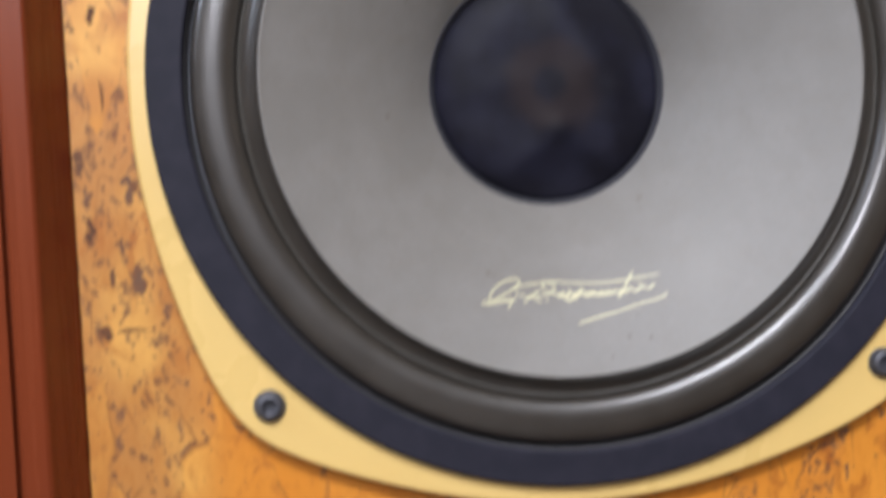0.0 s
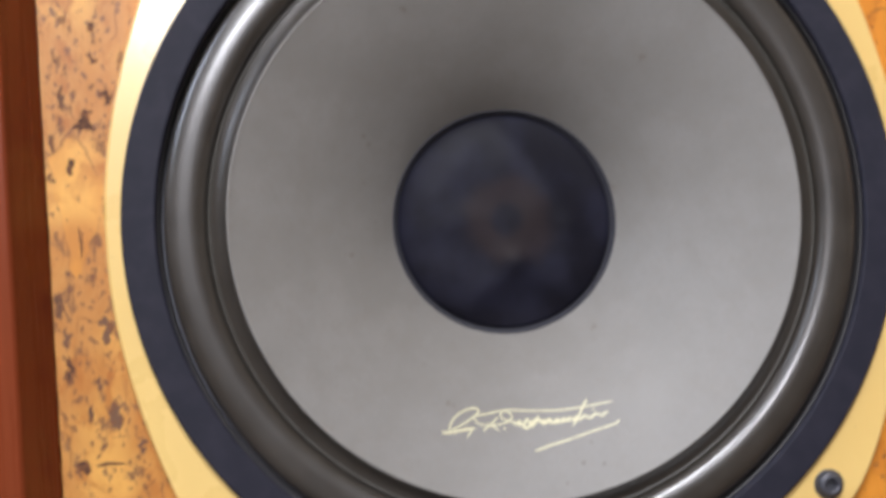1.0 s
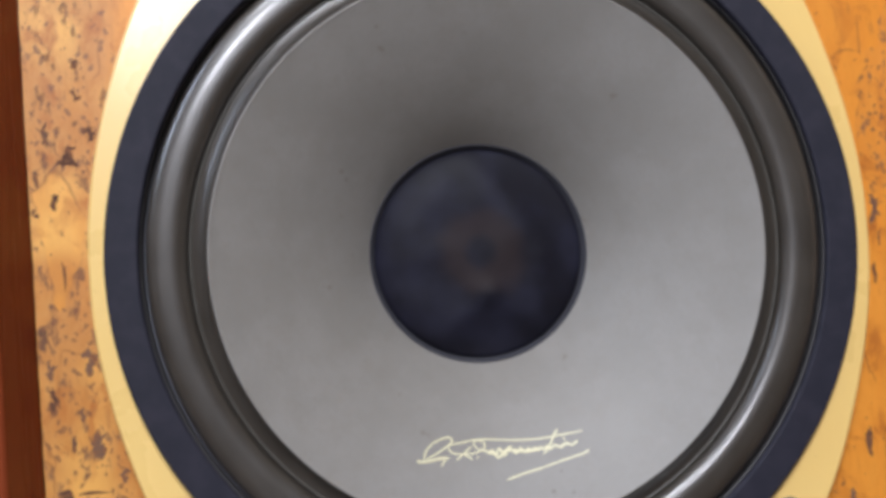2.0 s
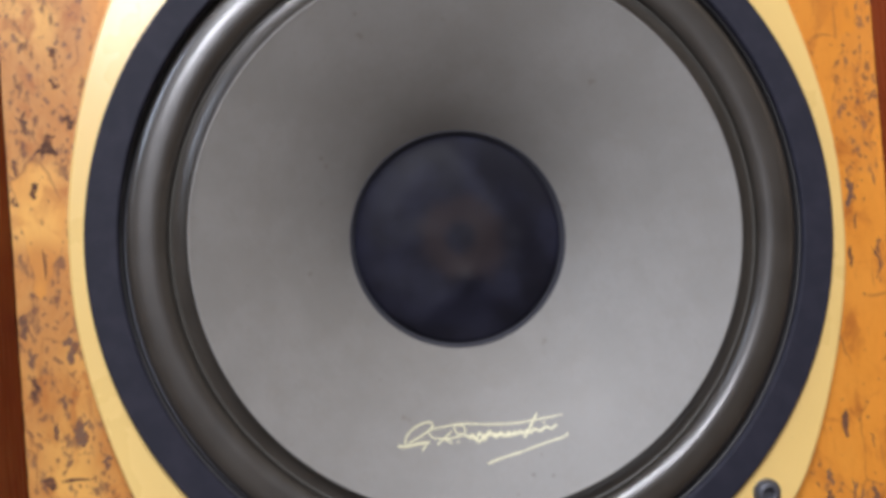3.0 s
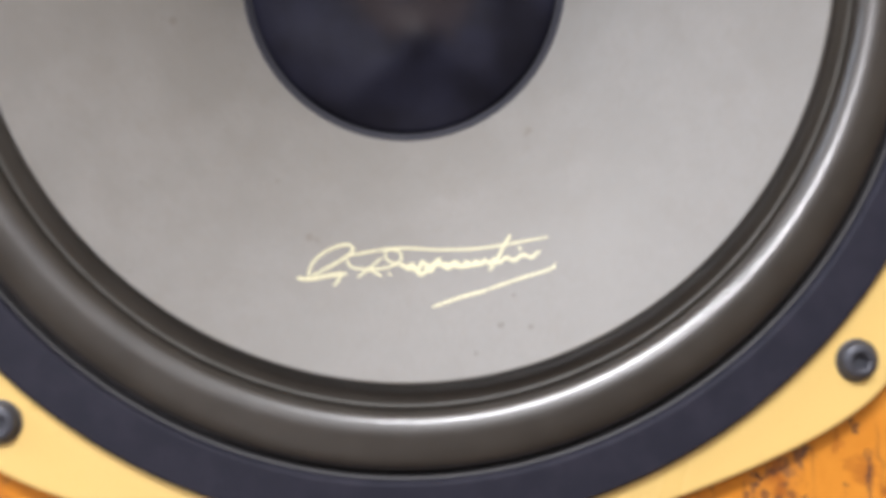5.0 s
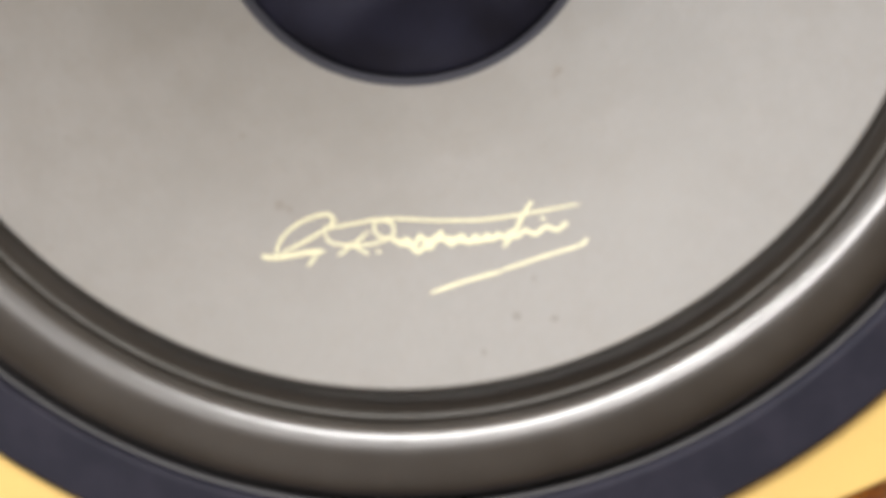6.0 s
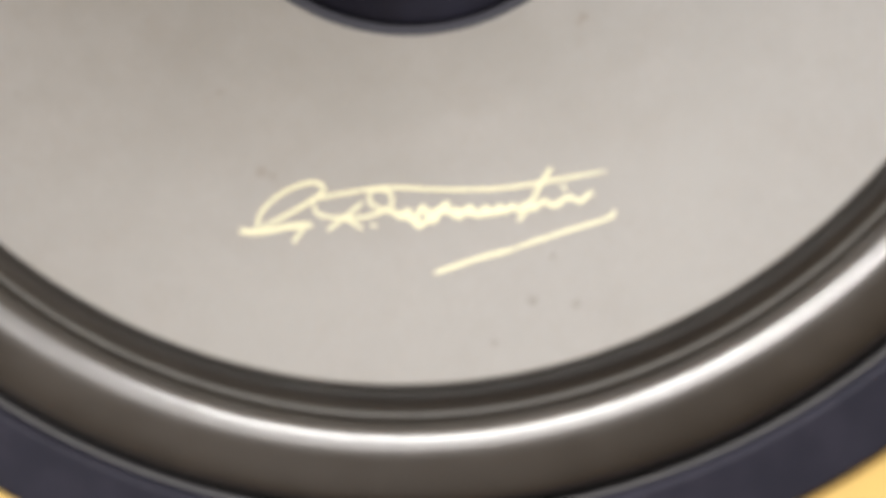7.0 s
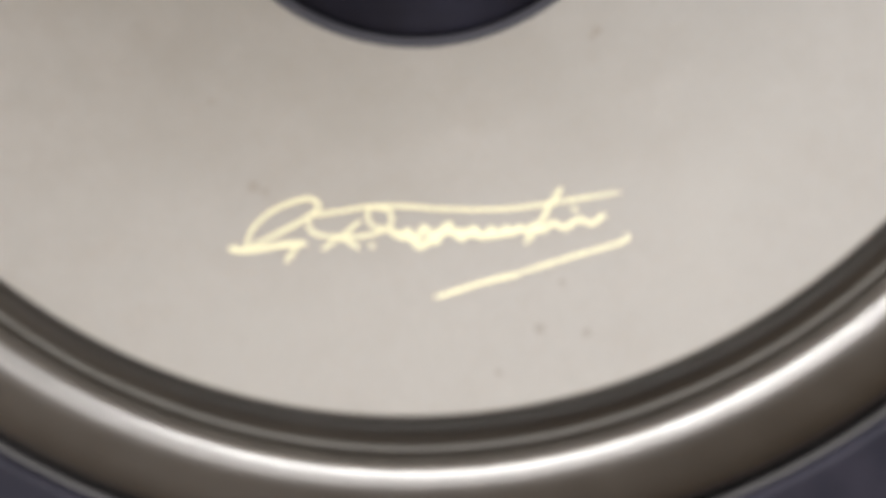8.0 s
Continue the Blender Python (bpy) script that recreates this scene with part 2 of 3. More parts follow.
# ---------------------------------------------------------------- the room
tagged(part("floor", box(-2.5, 2.5, WIN_Y, 0.8, -0.05, 0), M_FLOOR), "plain brown wooden floor", kind="structure")
tagged(part("ceiling", box(-2.6, 2.6, WIN_Y - 0.1, 0.9, 3.0, 3.1), M_WALL), "plain painted ceiling", kind="structure")
tagged(part("wall_north", box(-2.6, 2.6, 0.8, 0.9, 0, 3.0), M_WALL), "plain painted wall", kind="structure")


def pierced_wall(x0, x1, y0, y1, z0, z1, hx0, hx1, hz0, hz1):
    """A wall with a window opening right through it."""
    bm = bmesh.new()
    rings = []
    for y in (y0, y1):
        for rect in (((x0, z0), (x1, z0), (x1, z1), (x0, z1)), ((hx0, hz0), (hx1, hz0), (hx1, hz1), (hx0, hz1))):
            rings.append([bm.verts.new((x, y, z)) for x, z in rect])
    for p, q in ((0, 1), (1, 3), (3, 2), (2, 0)):
        for i in range(4):
            j = (i + 1) % 4
            bm.faces.new((rings[p][i], rings[p][j], rings[q][j], rings[q][i]))
    return bm


west = pierced_wall(WIN_Y, 0.8, WEST_X - 0.1, WEST_X, 0, 3.0, WEST_Y - WEST_W / 2, WEST_Y + WEST_W / 2, WEST_Z - WEST_H / 2, WEST_Z + WEST_H / 2)
for v in west.verts:
    v.co = Vector((v.co.y, v.co.x, v.co.z))
tagged(part("wall_west", west, M_WALL), "plain painted wall with one added window opening", kind="structure")
window = tagged(new("unseen_window_3"), "plain white frame of an unseen window in the side wall", kind="structure")
hy0, hy1, hz0, hz1 = WEST_Y - WEST_W / 2, WEST_Y + WEST_W / 2, WEST_Z - WEST_H / 2, WEST_Z + WEST_H / 2
part("window_sill", box(WEST_X, WEST_X + 0.06, hy0 - 0.03, hy1 + 0.03, hz0 - 0.03, hz0, 0.003), M_STEEL, window)
for y0, y1, z0, z1 in ((hy0, hy1, hz1 - 0.03, hz1), (hy0, hy1, hz0, hz0 + 0.03), (hy0, hy0 + 0.03, hz0 + 0.03, hz1 - 0.03), (hy1 - 0.03, hy1, hz0 + 0.03, hz1 - 0.03)):
    part("window_frame", box(WEST_X - 0.098, WEST_X - 0.06, y0, y1, z0, z1, 0.003), M_STEEL, window)
# unseen wall made paler than the rest, to reflect onto the driver's right
tagged(part("wall_east", box(2.5, 2.6, WIN_Y, 0.8, 0, 3.0), M_BOUNCE), "unseen cream wall added to bounce light", kind="structure")
for name, x, z, wide, high, z0, z1 in (("window_1", WIN_X, WIN_Z, WIN_W, WIN_H, 1.95, 3.0), ("unseen_window_2", LOW_X, LOW_Z, LOW_W, LOW_H, 0.0, 1.95)):
    hx0, hx1, hz0, hz1 = x - wide / 2, x + wide / 2, z - high / 2, z + high / 2
    tagged(part("wall_south", pierced_wall(-2.6, 2.6, WIN_Y - 0.1, WIN_Y, z0, z1, hx0, hx1, hz0, hz1), M_WALL), "plain painted wall with one added window opening", kind="structure")
    window = tagged(new(name), "plain white frame of an unseen window in the rear wall", kind="structure")
    part("window_sill", box(hx0 - 0.03, hx1 + 0.03, WIN_Y, WIN_Y + 0.06, hz0 - 0.03, hz0, 0.003), M_STEEL, window)
    for x0, x1, y0, y1 in ((hx0, hx1, hz1 - 0.03, hz1), (hx0, hx1, hz0, hz0 + 0.03), (hx0, hx0 + 0.03, hz0 + 0.03, hz1 - 0.03), (hx1 - 0.03, hx1, hz0 + 0.03, hz1 - 0.03)):
        part("window_frame", box(x0, x1, WIN_Y - 0.098, WIN_Y - 0.06, y0, y1, 0.003), M_STEEL, window)

# ---------------------------------------------------------------- the loudspeaker
W_IN, H_TOP, SIDE, DEEP, LIP, SPLAY = 0.1562, 0.53, 0.026, 0.25, 0.020, 0.0068
Z0, Z1 = 0.024, 0.506
speaker = tagged(new("loudspeaker"), "red-brown wooden loudspeaker cabinet with a cork front on the floor", "loudspeaker")


def side_mesh(sign):
    """A side panel whose inner front edge is splayed towards the front board, with a rounded outer edge."""
    outer = W_IN + SIDE
    prof = [(W_IN, 0.0), (W_IN, 0.018), (W_IN, DEEP), (outer, DEEP), (outer, -LIP + 0.004), (outer - 0.0012, -LIP + 0.0012), (outer - 0.004, -LIP), (W_IN + SPLAY + 0.0105, -LIP), (W_IN + SPLAY + 0.0103, -LIP + 0.004), (W_IN + SPLAY + 0.0088, -LIP + 0.004), (W_IN + SPLAY + 0.0085, -LIP + 0.0002), (W_IN + SPLAY + 0.008, -LIP), (W_IN + SPLAY + 0.0012, -LIP), (W_IN + SPLAY + 0.0002, -LIP + 0.0006)]
    bm = bmesh.new()
    low = [bm.verts.new((sign * x, y, 0.0)) for x, y in prof]
    high = [bm.verts.new((sign * x, y, H_TOP)) for x, y in prof]
    bm.faces.new(low)
    bm.faces.new(high)
    for i in range(len(prof)):
        j = (i + 1) % len(prof)
        bm.faces.new((low[i], low[j], high[j], high[i]))
    return bm


part("side_panel", side_mesh(-1), M_WOOD, speaker)
part("side_panel", side_mesh(1), M_WOOD, speaker)
part("top_panel", box(-W_IN, W_IN, -LIP + 0.001, DEEP, Z1, H_TOP - 0.0005, 0.001), M_WOOD, speaker)
part("bottom_panel", box(-W_IN, W_IN, -LIP + 0.001, DEEP, 0.0, Z0, 0.001), M_WOOD, speaker)
part("back_panel", box(-W_IN, W_IN, DEEP - 0.015, DEEP - 0.001, Z0, Z1), M_WOOD, speaker)


def baffle_mesh(hole=0.124, n=256):
    """The front board with a round hole for the driver and a slightly ragged veneer edge."""
    bm = bmesh.new()
    corner = math.atan2(Z1 - AXIS, W_IN), math.atan2(Z0 - AXIS, W_IN)
    marks = [corner[0], math.pi - corner[0], math.pi - corner[1], 2 * math.pi + corner[1]]
    angles = sorted({2 * math.pi * i / n for i in range(n)} | set(marks))
    rings = []
    for r, y in ((1, 0.018), (1, 0.0), (0, 0.0), (0, 0.018)):
        ring = []
        for a in angles:
            c, s = math.cos(a), math.sin(a)
            k = min(W_IN / max(abs(c), 1e-9), ((Z1 - AXIS) if s > 0 else (AXIS - Z0)) / max(abs(s), 1e-9))
            if r:
                x, z = k * c, k * s
                if abs(abs(x) - W_IN) < 1e-6 and y == 0.0:
                    x -= math.copysign(0.0003 + 0.0005 * abs(noise.noise((z * 160, x * 9, 3))), x)
            else:
                x, z = hole * c, hole * s
            ring.append(bm.verts.new((x, y, AXIS + z)))
        rings.append(ring)
    rings.append(rings[0])
    m = len(angles)
    for p, q in zip(rings, rings[1:]):
        for i in range(m):
            j = (i + 1) % m
            bm.faces.new((p[i], q[i], q[j], p[j]))
    return bm


baffle = part("baffle", baffle_mesh(), M_CORK, speaker, "orange cork front board with dark flecks")

# driver: a yellow frame plate with four ears, standing a little off the cork
R_FRAME, EAR, SCREW_AT = 0.1362, 0.0138, 0.1401
BACK, FRONT = -0.0022, -0.006


def frame_radius(a):
    d = abs((math.degrees(a) - 45 + 45) % 90 - 45)
    d = math.sqrt(d * d + 4.0) - 2.0
    return R_FRAME + EAR * math.exp(-((d / 17.0) ** 1.35))


def frame_mesh(n=360):
    bm = bmesh.new()
    rings = []
    for grow, y in ((-0.0005, BACK), (0.0, BACK + -0.0006), (0.0, FRONT + 0.001), (-0.0004, FRONT + 0.0003), (-0.0011, FRONT)):
        ring = []
        for i in range(n):
            a = 2 * math.pi * i / n
            r = frame_radius(a) + grow
            ring.append(bm.verts.new((r * math.cos(a), y, AXIS + r * math.sin(a))))
        rings.append(ring)
    for r, y in ((0.1205, FRONT), (0.1205, BACK)):
        rings.append([bm.verts.new((r * math.cos(2 * math.pi * i / n), y, AXIS + r * math.sin(2 * math.pi * i / n))) for i in range(n)])
    rings.append(rings[0])
    for p, q in zip(rings, rings[1:]):
        for i in range(n):
            j = (i + 1) % n
            bm.faces.new((p[i], q[i], q[j], p[j]))
    return bm


driver = part("driver_frame", frame_mesh(), M_YELLOW, speaker, "yellow painted metal driver frame with four ears")
# basket behind the plate, which carries it in the hole of the board
part("basket", lathe([(0.1225, BACK), (0.1225, 0.03), (0.05, 0.10), (0.047, 0.10), (0.118, 0.03), (0.118, BACK), (0.1225, BACK)], 96), M_SCREW, driver)

G = -0.0092
gasket = [(0.1195, FRONT), (0.1195, G + 0.0012), (0.1197, G + 0.0005), (0.1201, G + 0.0001), (0.1206, G), (0.1303, G), (0.1310, G + 0.0007), (0.1310, FRONT - 0.0001), (0.1195, FRONT)]
part("gasket", lathe(gasket, 256), M_GASKET, driver, "dark navy felt gasket ring")

# rubber roll between an outer valley and an inner groove, and the land that climbs to the cone's rim
ROLL_C, CREST = 0.1097, -0.0097
ROLL_OUT, OUT_H = 0.0078, 0.0049
ROLL_IN, IN_H = 0.0063, 0.0042
CONE_R, CONE_Y = 0.0959, -0.0105


def roll_arc(n=44):
    """The roll's section: flat-topped and steep on its outer side, rounder and shallower on its inner side."""
    out = []
    for i in range(n + 1):
        c, s = math.cos(math.pi * i / n), math.sin(math.pi * i / n)
        wide, high, power = (ROLL_OUT, OUT_H, 2.8) if c > 0 else (-ROLL_IN, IN_H, 2.15)
        out.append((ROLL_C + wide * abs(c) ** (2 / power), CREST + high - high * abs(s) ** (2 / power)))
    return out


surround = [(0.1190, -0.0046), (0.1187, -0.0024), (0.1183, -0.0012), (0.1179, -0.0016), (0.1176, -0.0032)] + roll_arc()[:-1] + [(0.1033, -0.0054), (0.1030, -0.0052)]
land = [(0.1024, -0.0056), (0.1018, -0.0058), (0.1006, -0.0062), (0.0995, -0.0068), (0.0984, -0.0077), (0.0974, -0.0087), (0.0969, -0.0095), (0.0965, -0.0101)]
bead = [(0.1034, -0.0050), (0.1033, -0.0056), (0.1030, -0.0060), (0.1027, -0.0062), (0.1023, -0.0061), (0.1019, -0.0057), (0.1016, -0.0052)]


def glue(r, a):
    """Small unevenness of the glued bead in the groove."""
    if 0.1018 < r < 0.1032:
        return -0.00045 * max(0.0, noise.noise((40 * math.cos(a), 40 * math.sin(a), 2))) - 0.0003 * max(0.0, noise.noise((9 * math.cos(a), 9 * math.sin(a), 7)))
    return 0.00005 * noise.noise((6 * math.cos(a), 6 * math.sin(a), r * 300))


part("surround", lathe(surround, 256), M_RUBBER, driver, "black rubber roll surround", smooth=True)
part("glue_bead", lathe(bead, 360, glue), M_GLUE, driver, "thin grey bead of dried glue", smooth=True)
part("surround_land", lathe(land, 360), M_RUBBER, driver, "glossy glued inner flange of the surround", smooth=True)
# the lip's grey stands in for light along its edge
rim = [(0.1188, -0.0026), (0.1188, -0.0054), (0.1189, -0.0061), (0.1192, -0.0064), (0.1195, -0.0065), (0.1199, -0.0065)]
part("surround_rim", lathe(rim, 256), M_RIM, driver, "thin outer lip of the surround, its lit edge painted grey", smooth=True)

CAP_R, CAP_Y = 0.0405, 0.0262


def cone_y(r):
    f = (CONE_R - r) / (CONE_R - CAP_R)
    return CONE_Y + (CAP_Y - CONE_Y) * (0.70 * f + 0.30 * f ** 3)


part("cone", lathe([(0.0968, CONE_Y + 0.0010), (0.0967, CONE_Y + 0.0003), (0.0965, CONE_Y - 0.0001), (0.0962, CONE_Y - 0.0002)] + [(r, cone_y(r)) for r in [CONE_R - (CONE_R - CAP_R) * i / 28 for i in range(29)]], 256), M_CONE, driver, "grey paper cone with faint stains", smooth=True)

# dust cap: a glued flange and a creased dome of dark cloth
NECK_Y = cone_y(CAP_R) + 0.0018
flange = [(CAP_R + 0.0003, cone_y(CAP_R) - 0.0001), (CAP_R, cone_y(CAP_R) - 0.0004), (CAP_R - 0.0004, cone_y(CAP_R) - 0.0001), (0.0394, NECK_Y - 0.0008), (0.0387, NECK_Y + 0.0001), (0.0382, NECK_Y + 0.0006)]
part("cap_flange", lathe(flange, 160), M_FLANGE, driver, "blue-grey glued rim of the dust cap", smooth=True)


def crease(x, z, x0, z0, x1, z1, wide):
    """Height of a soft ridge along a line."""
    dx, dz = x1 - x0, z1 - z0
    k = max(0.0, min(1.0, ((x - x0) * dx + (z - z0) * dz) / (dx * dx + dz * dz)))
    d = math.hypot(x - x0 - k * dx, z - z0 - k * dz)
    return math.exp(-((d / wide) ** 2))


def beyond(x, z, x0, z0, x1, z1):
    """Distance past a line, on its right as one goes along it; none on its left."""
    dx, dz = x1 - x0, z1 - z0
    return ((x - x0) * dz - (z - z0) * dx) / math.hypot(dx, dz)


def cap_height(r, a):
    x, z = r * math.cos(a), r * math.sin(a)
    fade = max(0.0, 1 - (r / 0.0388) ** 4)
    h = 0.8 * crease(x, z, 0.0025, -0.016, -0.017, -0.030, 0.0045)
    h += 0.8 * crease(x, z, 0.0025, -0.016, 0.021, -0.027, 0.0045)
    h += 1.0 * crease(x, z, 0.000, 0.032, 0.023, -0.003, 0.0060)
    h += 0.8 * crease(x, z, 0.023, -0.003, 0.021, -0.026, 0.0050)
    h += 0.9 * crease(x, z, -0.034, 0.006, -0.012, 0.030, 0.0080)
    h += 0.6 * crease(x, z, -0.030, -0.002, -0.014, 0.003, 0.0060)
    h += 0.8 * crease(x, z, -0.002, -0.013, 0.004, -0.014, 0.0045)
    h += 0.6 * noise.noise((x * 75, z * 75, 1.7))
    # the cloth falls back below the folded V and on the far side of the long crease
    wedge = max(0.0, min(beyond(x, z, 0.021, -0.027, 0.0025, -0.016) * -1, beyond(x, z, 0.0025, -0.016, -0.017, -0.030) * -1))
    slope = max(0.0, beyond(x, z, 0.000, 0.032, 0.023, -0.003) * -1)
    back = 0.0026 * (1 - math.exp(-((wedge / 0.009) ** 2))) + 0.0022 * (1 - math.exp(-((slope / 0.011) ** 2)))
    return -0.0009 * h * fade + back * max(0.0, 1 - (r / 0.0388) ** 10)


dome = [(0.0387 * math.cos(radians(90 * i / 30)), NECK_Y - 0.0068 * math.sin(radians(90 * i / 30))) for i in range(30)] + [(0.0, NECK_Y - 0.0068)]
part("dust_cap", lathe(dome, 160, cap_height), M_CAP, driver, "dark blue creased cloth dust cap", smooth=True)


def screw_mesh():
    """A button-headed screw with a hexagon socket, on a thin washer."""
    bm = bmesh.new()
    n = 36
    rings = []
    for r, d in ((0.0067, 0.0), (0.0067, 0.0006), (0.0064, 0.0008), (0.0060, 0.0008), (0.0058, 0.0018), (0.0052, 0.0029), (0.0044, 0.0034), (0.0033, 0.0036)):
        rings.append([bm.verts.new((r * math.cos(2 * math.pi * i / n), -d, r * math.sin(2 * math.pi * i / n))) for i in range(n)])
    for r, d in ((0.0029, 0.0033), (0.0027, 0.0010)):
        ring = []
        for i in range(n):
            a = 2 * math.pi * i / n
            k = math.cos(math.pi / 6) / math.cos((a % (math.pi / 3)) - math.pi / 6)
            ring.append(bm.verts.new((r * k * math.cos(a), -d, r * k * math.sin(a))))
        rings.append(ring)
    for p, q in zip(rings, rings[1:]):
        for i in range(n):
            j = (i + 1) % n
            bm.faces.new((p[i], q[i], q[j], p[j]))
    bm.faces.new(rings[-1])
    return bm


first = part("screw", screw_mesh(), M_SCREW, driver, "blackened hexagon socket screw")
for k in range(4):
    a = math.pi / 4 + k * math.pi / 2
    ob = first
    if k:
        ob = first.copy()
        scene.collection.objects.link(ob)
    ob.location = (SCREW_AT * math.cos(a), FRONT, AXIS + SCREW_AT * math.sin(a))
    ob.scale = (0.76, 0.85, 0.76)
    ob.rotation_euler = (0, 0.4 + 0.9 * k, 0)


# gold signature printed on the cone, simplified to a scrawl of plain strokes
def smooth_line(points, per=8):
    """A Catmull-Rom line through points (millimetres right and up of the axis)."""
    pts = [points[0]] + list(points) + [points[-1]]
    out = []
    for p0, p1, p2, p3 in zip(pts, pts[1:], pts[2:], pts[3:]):
        for i in range(per):
            t = i / per
            out.append(tuple(0.5 * (2 * b + (c - a) * t + (2 * a - 5 * b + 4 * c - d) * t * t + (3 * b - a - 3 * c + d) * t ** 3) for a, b, c, d in zip(p0, p1, p2, p3)))
    return out + [points[-1]]


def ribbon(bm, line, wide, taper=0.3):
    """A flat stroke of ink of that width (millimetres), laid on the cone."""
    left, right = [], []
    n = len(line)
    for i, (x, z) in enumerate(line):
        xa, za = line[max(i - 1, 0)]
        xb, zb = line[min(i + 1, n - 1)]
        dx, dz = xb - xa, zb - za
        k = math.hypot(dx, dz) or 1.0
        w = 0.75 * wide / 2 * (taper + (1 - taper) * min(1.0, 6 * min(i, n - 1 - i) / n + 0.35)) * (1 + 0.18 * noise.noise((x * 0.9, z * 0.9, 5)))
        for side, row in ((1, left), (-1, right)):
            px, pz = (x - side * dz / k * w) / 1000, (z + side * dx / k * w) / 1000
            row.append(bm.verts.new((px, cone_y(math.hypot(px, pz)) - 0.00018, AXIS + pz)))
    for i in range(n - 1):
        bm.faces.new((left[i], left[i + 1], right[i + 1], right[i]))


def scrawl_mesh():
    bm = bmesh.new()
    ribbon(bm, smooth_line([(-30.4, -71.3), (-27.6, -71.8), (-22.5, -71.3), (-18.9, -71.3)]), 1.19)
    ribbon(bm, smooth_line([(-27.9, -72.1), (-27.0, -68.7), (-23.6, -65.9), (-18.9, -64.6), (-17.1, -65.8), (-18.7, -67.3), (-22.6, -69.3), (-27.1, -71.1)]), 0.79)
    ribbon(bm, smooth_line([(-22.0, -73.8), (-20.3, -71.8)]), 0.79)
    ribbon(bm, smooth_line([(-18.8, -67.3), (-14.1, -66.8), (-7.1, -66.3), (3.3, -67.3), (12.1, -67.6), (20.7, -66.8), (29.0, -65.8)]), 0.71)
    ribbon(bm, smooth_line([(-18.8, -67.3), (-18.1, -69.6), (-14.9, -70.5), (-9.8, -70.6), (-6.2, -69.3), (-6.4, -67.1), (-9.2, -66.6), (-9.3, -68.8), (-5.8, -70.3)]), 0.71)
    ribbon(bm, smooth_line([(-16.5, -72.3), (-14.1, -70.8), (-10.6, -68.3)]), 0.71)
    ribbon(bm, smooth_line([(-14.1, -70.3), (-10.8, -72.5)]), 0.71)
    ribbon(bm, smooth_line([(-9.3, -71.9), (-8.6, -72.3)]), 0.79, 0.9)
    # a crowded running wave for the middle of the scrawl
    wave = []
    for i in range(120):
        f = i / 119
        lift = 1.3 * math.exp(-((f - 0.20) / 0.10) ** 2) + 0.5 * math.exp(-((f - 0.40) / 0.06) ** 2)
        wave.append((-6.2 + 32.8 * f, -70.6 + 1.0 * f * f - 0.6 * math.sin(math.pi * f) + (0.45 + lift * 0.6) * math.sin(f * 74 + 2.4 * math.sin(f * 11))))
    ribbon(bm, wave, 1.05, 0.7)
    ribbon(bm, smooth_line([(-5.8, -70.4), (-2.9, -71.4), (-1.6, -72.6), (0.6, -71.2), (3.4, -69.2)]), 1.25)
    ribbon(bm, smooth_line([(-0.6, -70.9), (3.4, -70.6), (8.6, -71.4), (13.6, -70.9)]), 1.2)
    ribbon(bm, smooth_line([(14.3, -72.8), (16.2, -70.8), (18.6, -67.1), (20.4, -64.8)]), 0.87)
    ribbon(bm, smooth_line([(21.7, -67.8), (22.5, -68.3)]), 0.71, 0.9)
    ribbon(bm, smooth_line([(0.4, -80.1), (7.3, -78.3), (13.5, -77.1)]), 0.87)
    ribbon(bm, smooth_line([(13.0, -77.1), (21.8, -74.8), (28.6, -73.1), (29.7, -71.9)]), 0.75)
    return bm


part("gold_scrawl", scrawl_mesh(), M_GOLD, driver, "gold ink signature as a scrawl of plain strokes")


# ---------------------------------------------------------------- bark inlays of the cork
def fleck_material():
    m, tree, b = material("bark", (0.0945, 0.035, 0.0191), 0.8)
    n = Nodes(tree)
    pick = tree.nodes.new("ShaderNodeObjectInfo").outputs["Random"]
    colour = n.mix(pick, (0.085, 0.033, 0.016), (0.18, 0.095, 0.055))
    colour = n.mix(n.ramp(n.noise(500, 3), 0.4, 0.7), colour, (0.22, 0.085, 0.031))
    n.to(b, "Base Color", colour)
    return m


M_BARK = fleck_material()


def fleck_mesh(wide, tall, seed, n=18):
    """A ragged scale of bark: a few torn scraps that lie partly over one another, thicker in their middle."""
    bm = bmesh.new()
    rng = random.Random(seed)
    count = 3 if max(wide, tall) < 5 else 5
    for scrap in range(count):
        grow = rng.uniform(0.42, 0.68)
        cx, cz = rng.uniform(-0.3, 0.3) * wide, (scrap / (count - 1) - 0.5) * 0.62 * tall
        lean = rng.uniform(-0.5, 0.5)
        rings = []
        for k, y in ((1.0, 0.0004), (0.9, -0.00006), (0.5, -0.00010)):
            ring = []
            for i in range(n):
                a = 2 * math.pi * i / n
                r = k * grow * max(0.3, 1 + 1.1 * noise.noise((1.4 * math.cos(a), 1.4 * math.sin(a), seed * 3.1 + scrap)) + 0.5 * noise.noise((4 * math.cos(a), 4 * math.sin(a), seed * 1.7 + scrap)))
                x, z = wide / 2 * r * math.cos(a), tall / 2 * r * math.sin(a) * 0.75
                ring.append(bm.verts.new(((cx + x + lean * z) / 1000, y - 0.00003 * scrap, (cz + z) / 1000)))
            rings.append(ring)
        for p, q in zip(rings, rings[1:]):
            for i in range(n):
                j = (i + 1) % n
                bm.faces.new((p[i], q[i], q[j], p[j]))
        bm.faces.new(rings[-1])
    return bm


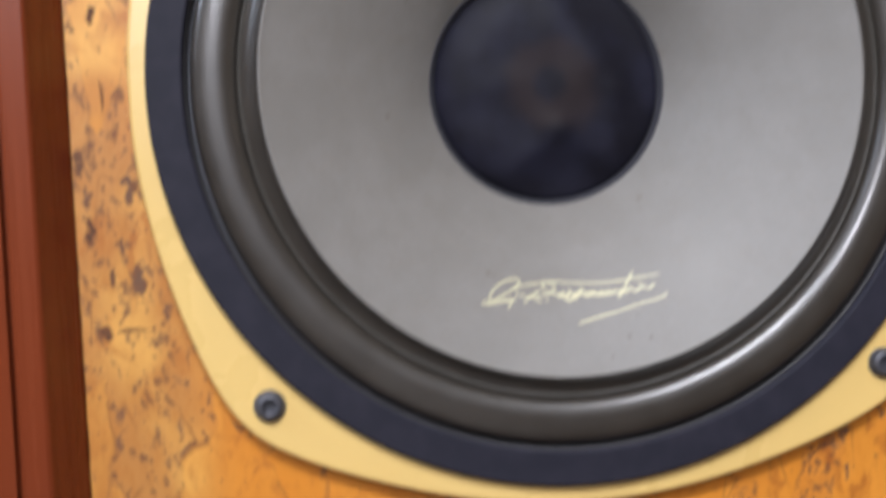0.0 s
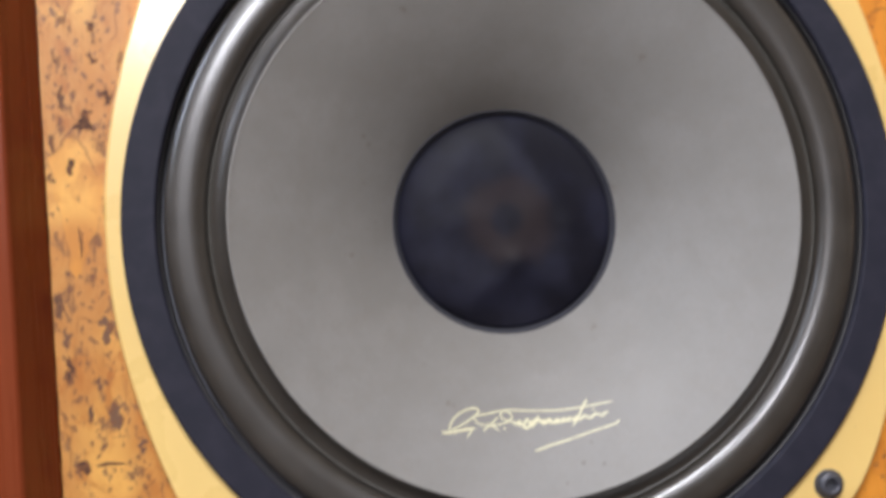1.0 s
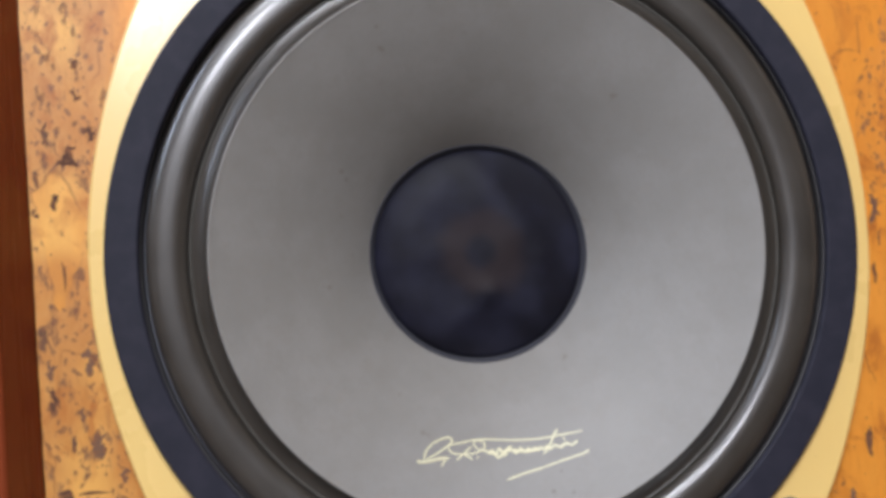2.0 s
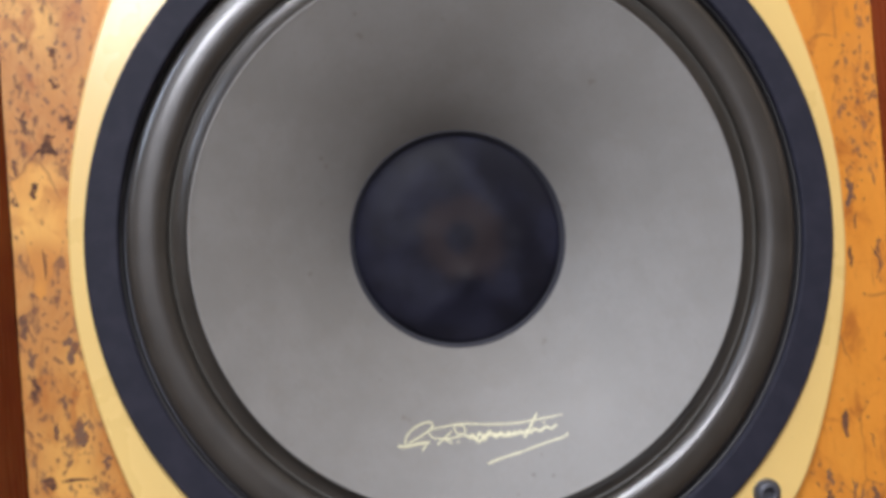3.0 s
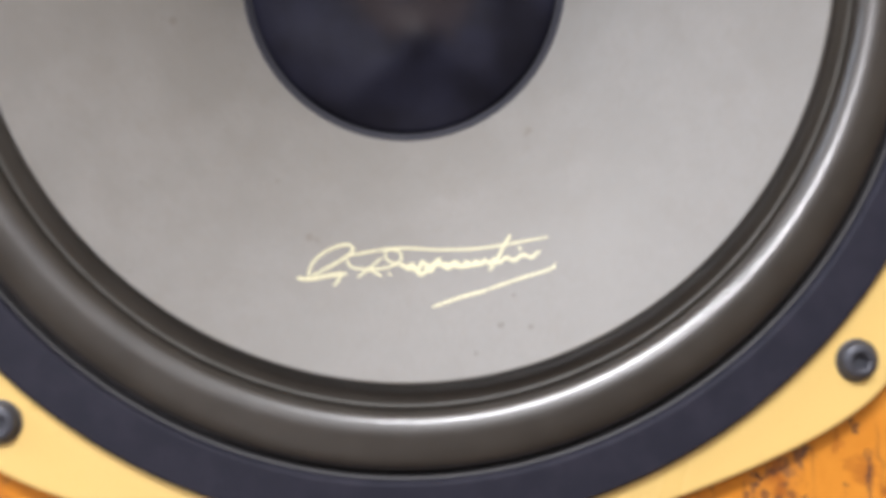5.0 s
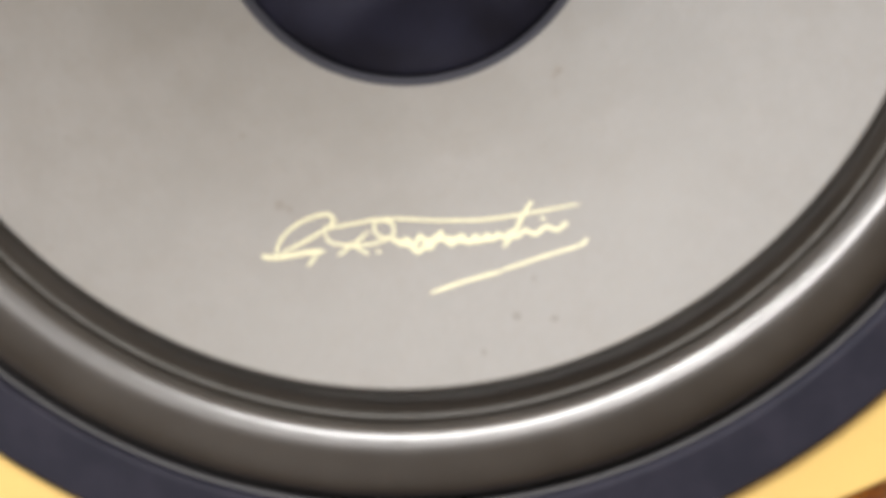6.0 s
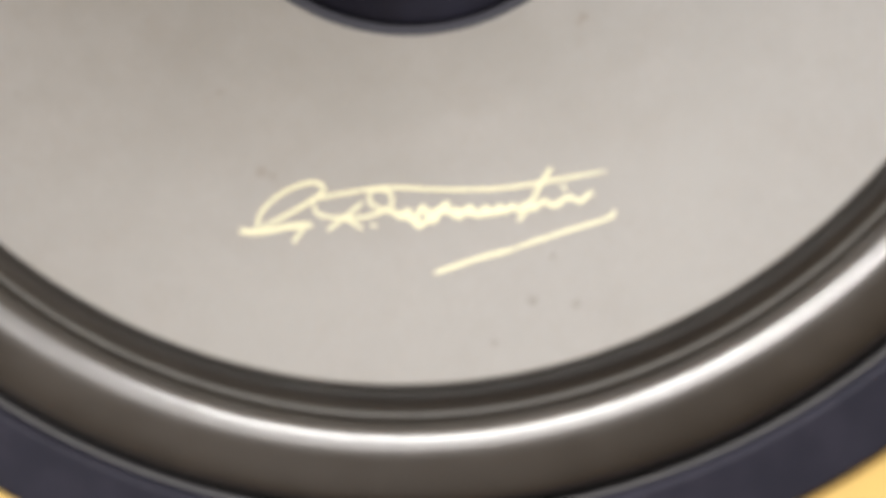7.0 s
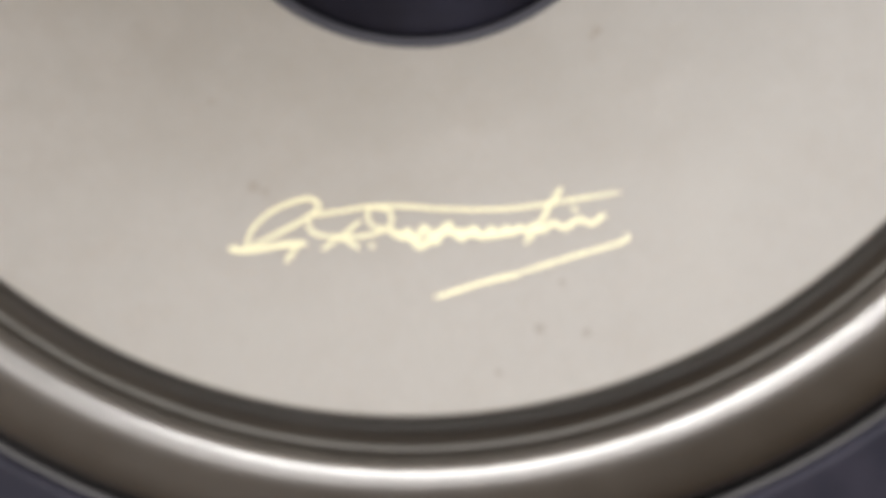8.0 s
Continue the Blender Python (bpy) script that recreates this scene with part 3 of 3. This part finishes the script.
# millimetres right and up of the driver's axis, width, height
FLECKS_EAST = [(132.7, -77.8, 3.0, 10.1), (142.7, -85.1, 1.2, 4.9), (125.2, -96.5, 2.8, 5.1), (124.7, -105.2, 3.2, 6.9), (134.4, -102.4, 1.2, 9.1),
          (142.1, -105.3, 2.4, 7.7), (139.7, -120.9, 2.0, 6.9), (133.5, -125.3, 1.6, 6.1), (134.8, -133.4, 2.4, 6.1), (130.3, -133.0, 1.2, 6.1),
          (117.0, -135.6, 2.8, 6.5), (87.3, -134.4, 1.6, 5.6), (103.3, -128.6, 1.2, 14.1), (122.2, -114.6, 1.2, 11.1), (151.2, -88.5, 3.3, 1.4),
          (142.0, 6.0, 3.0, 11.1), (140.2, -18.0, 2.0, 7.7), (150.9, -18.3, 1.6, 14.1), (142.8, -5.5, 1.2, 6.0), (151.5, 10.4, 1.0, 5.2),
          (151.8, -47.2, 3.2, 3.6)]
FLECKS_WEST = [(-149.1, 48.4, 2.6, 8.5), (-138.0, 72.7, 2.7, 3.0), (-138.7, 61.9, 2.7, 3.8), (-143.0, 40.9, 6.4, 7.6), (-135.1, 48.7, 5.3, 5.3),
          (-147.2, 25.9, 2.6, 5.7), (-154.0, 22.3, 3.0, 3.0), (-145.3, 0.1, 1.1, 11.3), (-153.8, -20.2, 3.4, 8.4), (-151.7, -31.4, 3.0, 6.4),
          (-151.3, -41.7, 3.7, 8.6), (-138.5, -29.4, 4.9, 9.4), (-137.2, -57.4, 5.6, 9.3), (-142.2, -46.5, 2.2, 5.2), (-145.4, -56.7, 1.9, 5.2),
          (-148.9, -73.5, 5.2, 4.5), (-139.9, -73.1, 9.3, 1.3), (-129.3, -68.2, 3.4, 5.2), (-153.0, 33.9, 2.6, 6.4)]
FLECKS_LOW = [(99.6, -115.9, 3.0, 3.8), (87.7, -120.9, 4.2, 3.9), (76.3, -127.2, 2.2, 3.9), (116.3, -133.6, 3.3, 3.9)]
for seed, (x, z, wide, tall) in enumerate(FLECKS_EAST + FLECKS_WEST + FLECKS_LOW):
    ob = part("bark_fleck", fleck_mesh(wide, tall, seed), M_BARK, baffle)
    ob.location = (x / 1000, 0.0, AXIS + z / 1000)

# faint brown spots on the cone, below the scrawl
M_STAIN = material("brown_stain", (0.165, 0.142, 0.125), 0.5)[0]


def blot(x, z, size, seed, n=14):
    """A small ragged spot lying on the cone."""
    bm = bmesh.new()
    ring = []
    for i in range(n):
        a = 2 * math.pi * i / n
        r = size / 2000 * (1 + 0.6 * noise.noise((2 * math.cos(a), 2 * math.sin(a), seed)))
        px, pz = x / 1000 + r * math.cos(a), z / 1000 + 0.8 * r * math.sin(a)
        ring.append(bm.verts.new((px, cone_y(math.hypot(px, pz)) - 0.00012, AXIS + pz)))
    bm.faces.new(ring)
    return bm


for seed, (x, z, size) in enumerate(((22.6, -85.7, 1.5), (15.8, -85.0, 1.6), (9.5, -90.8, 1.1), (19.5, -78.5, 0.9))):
    part("stain", blot(x, z, size, seed), M_STAIN, driver)
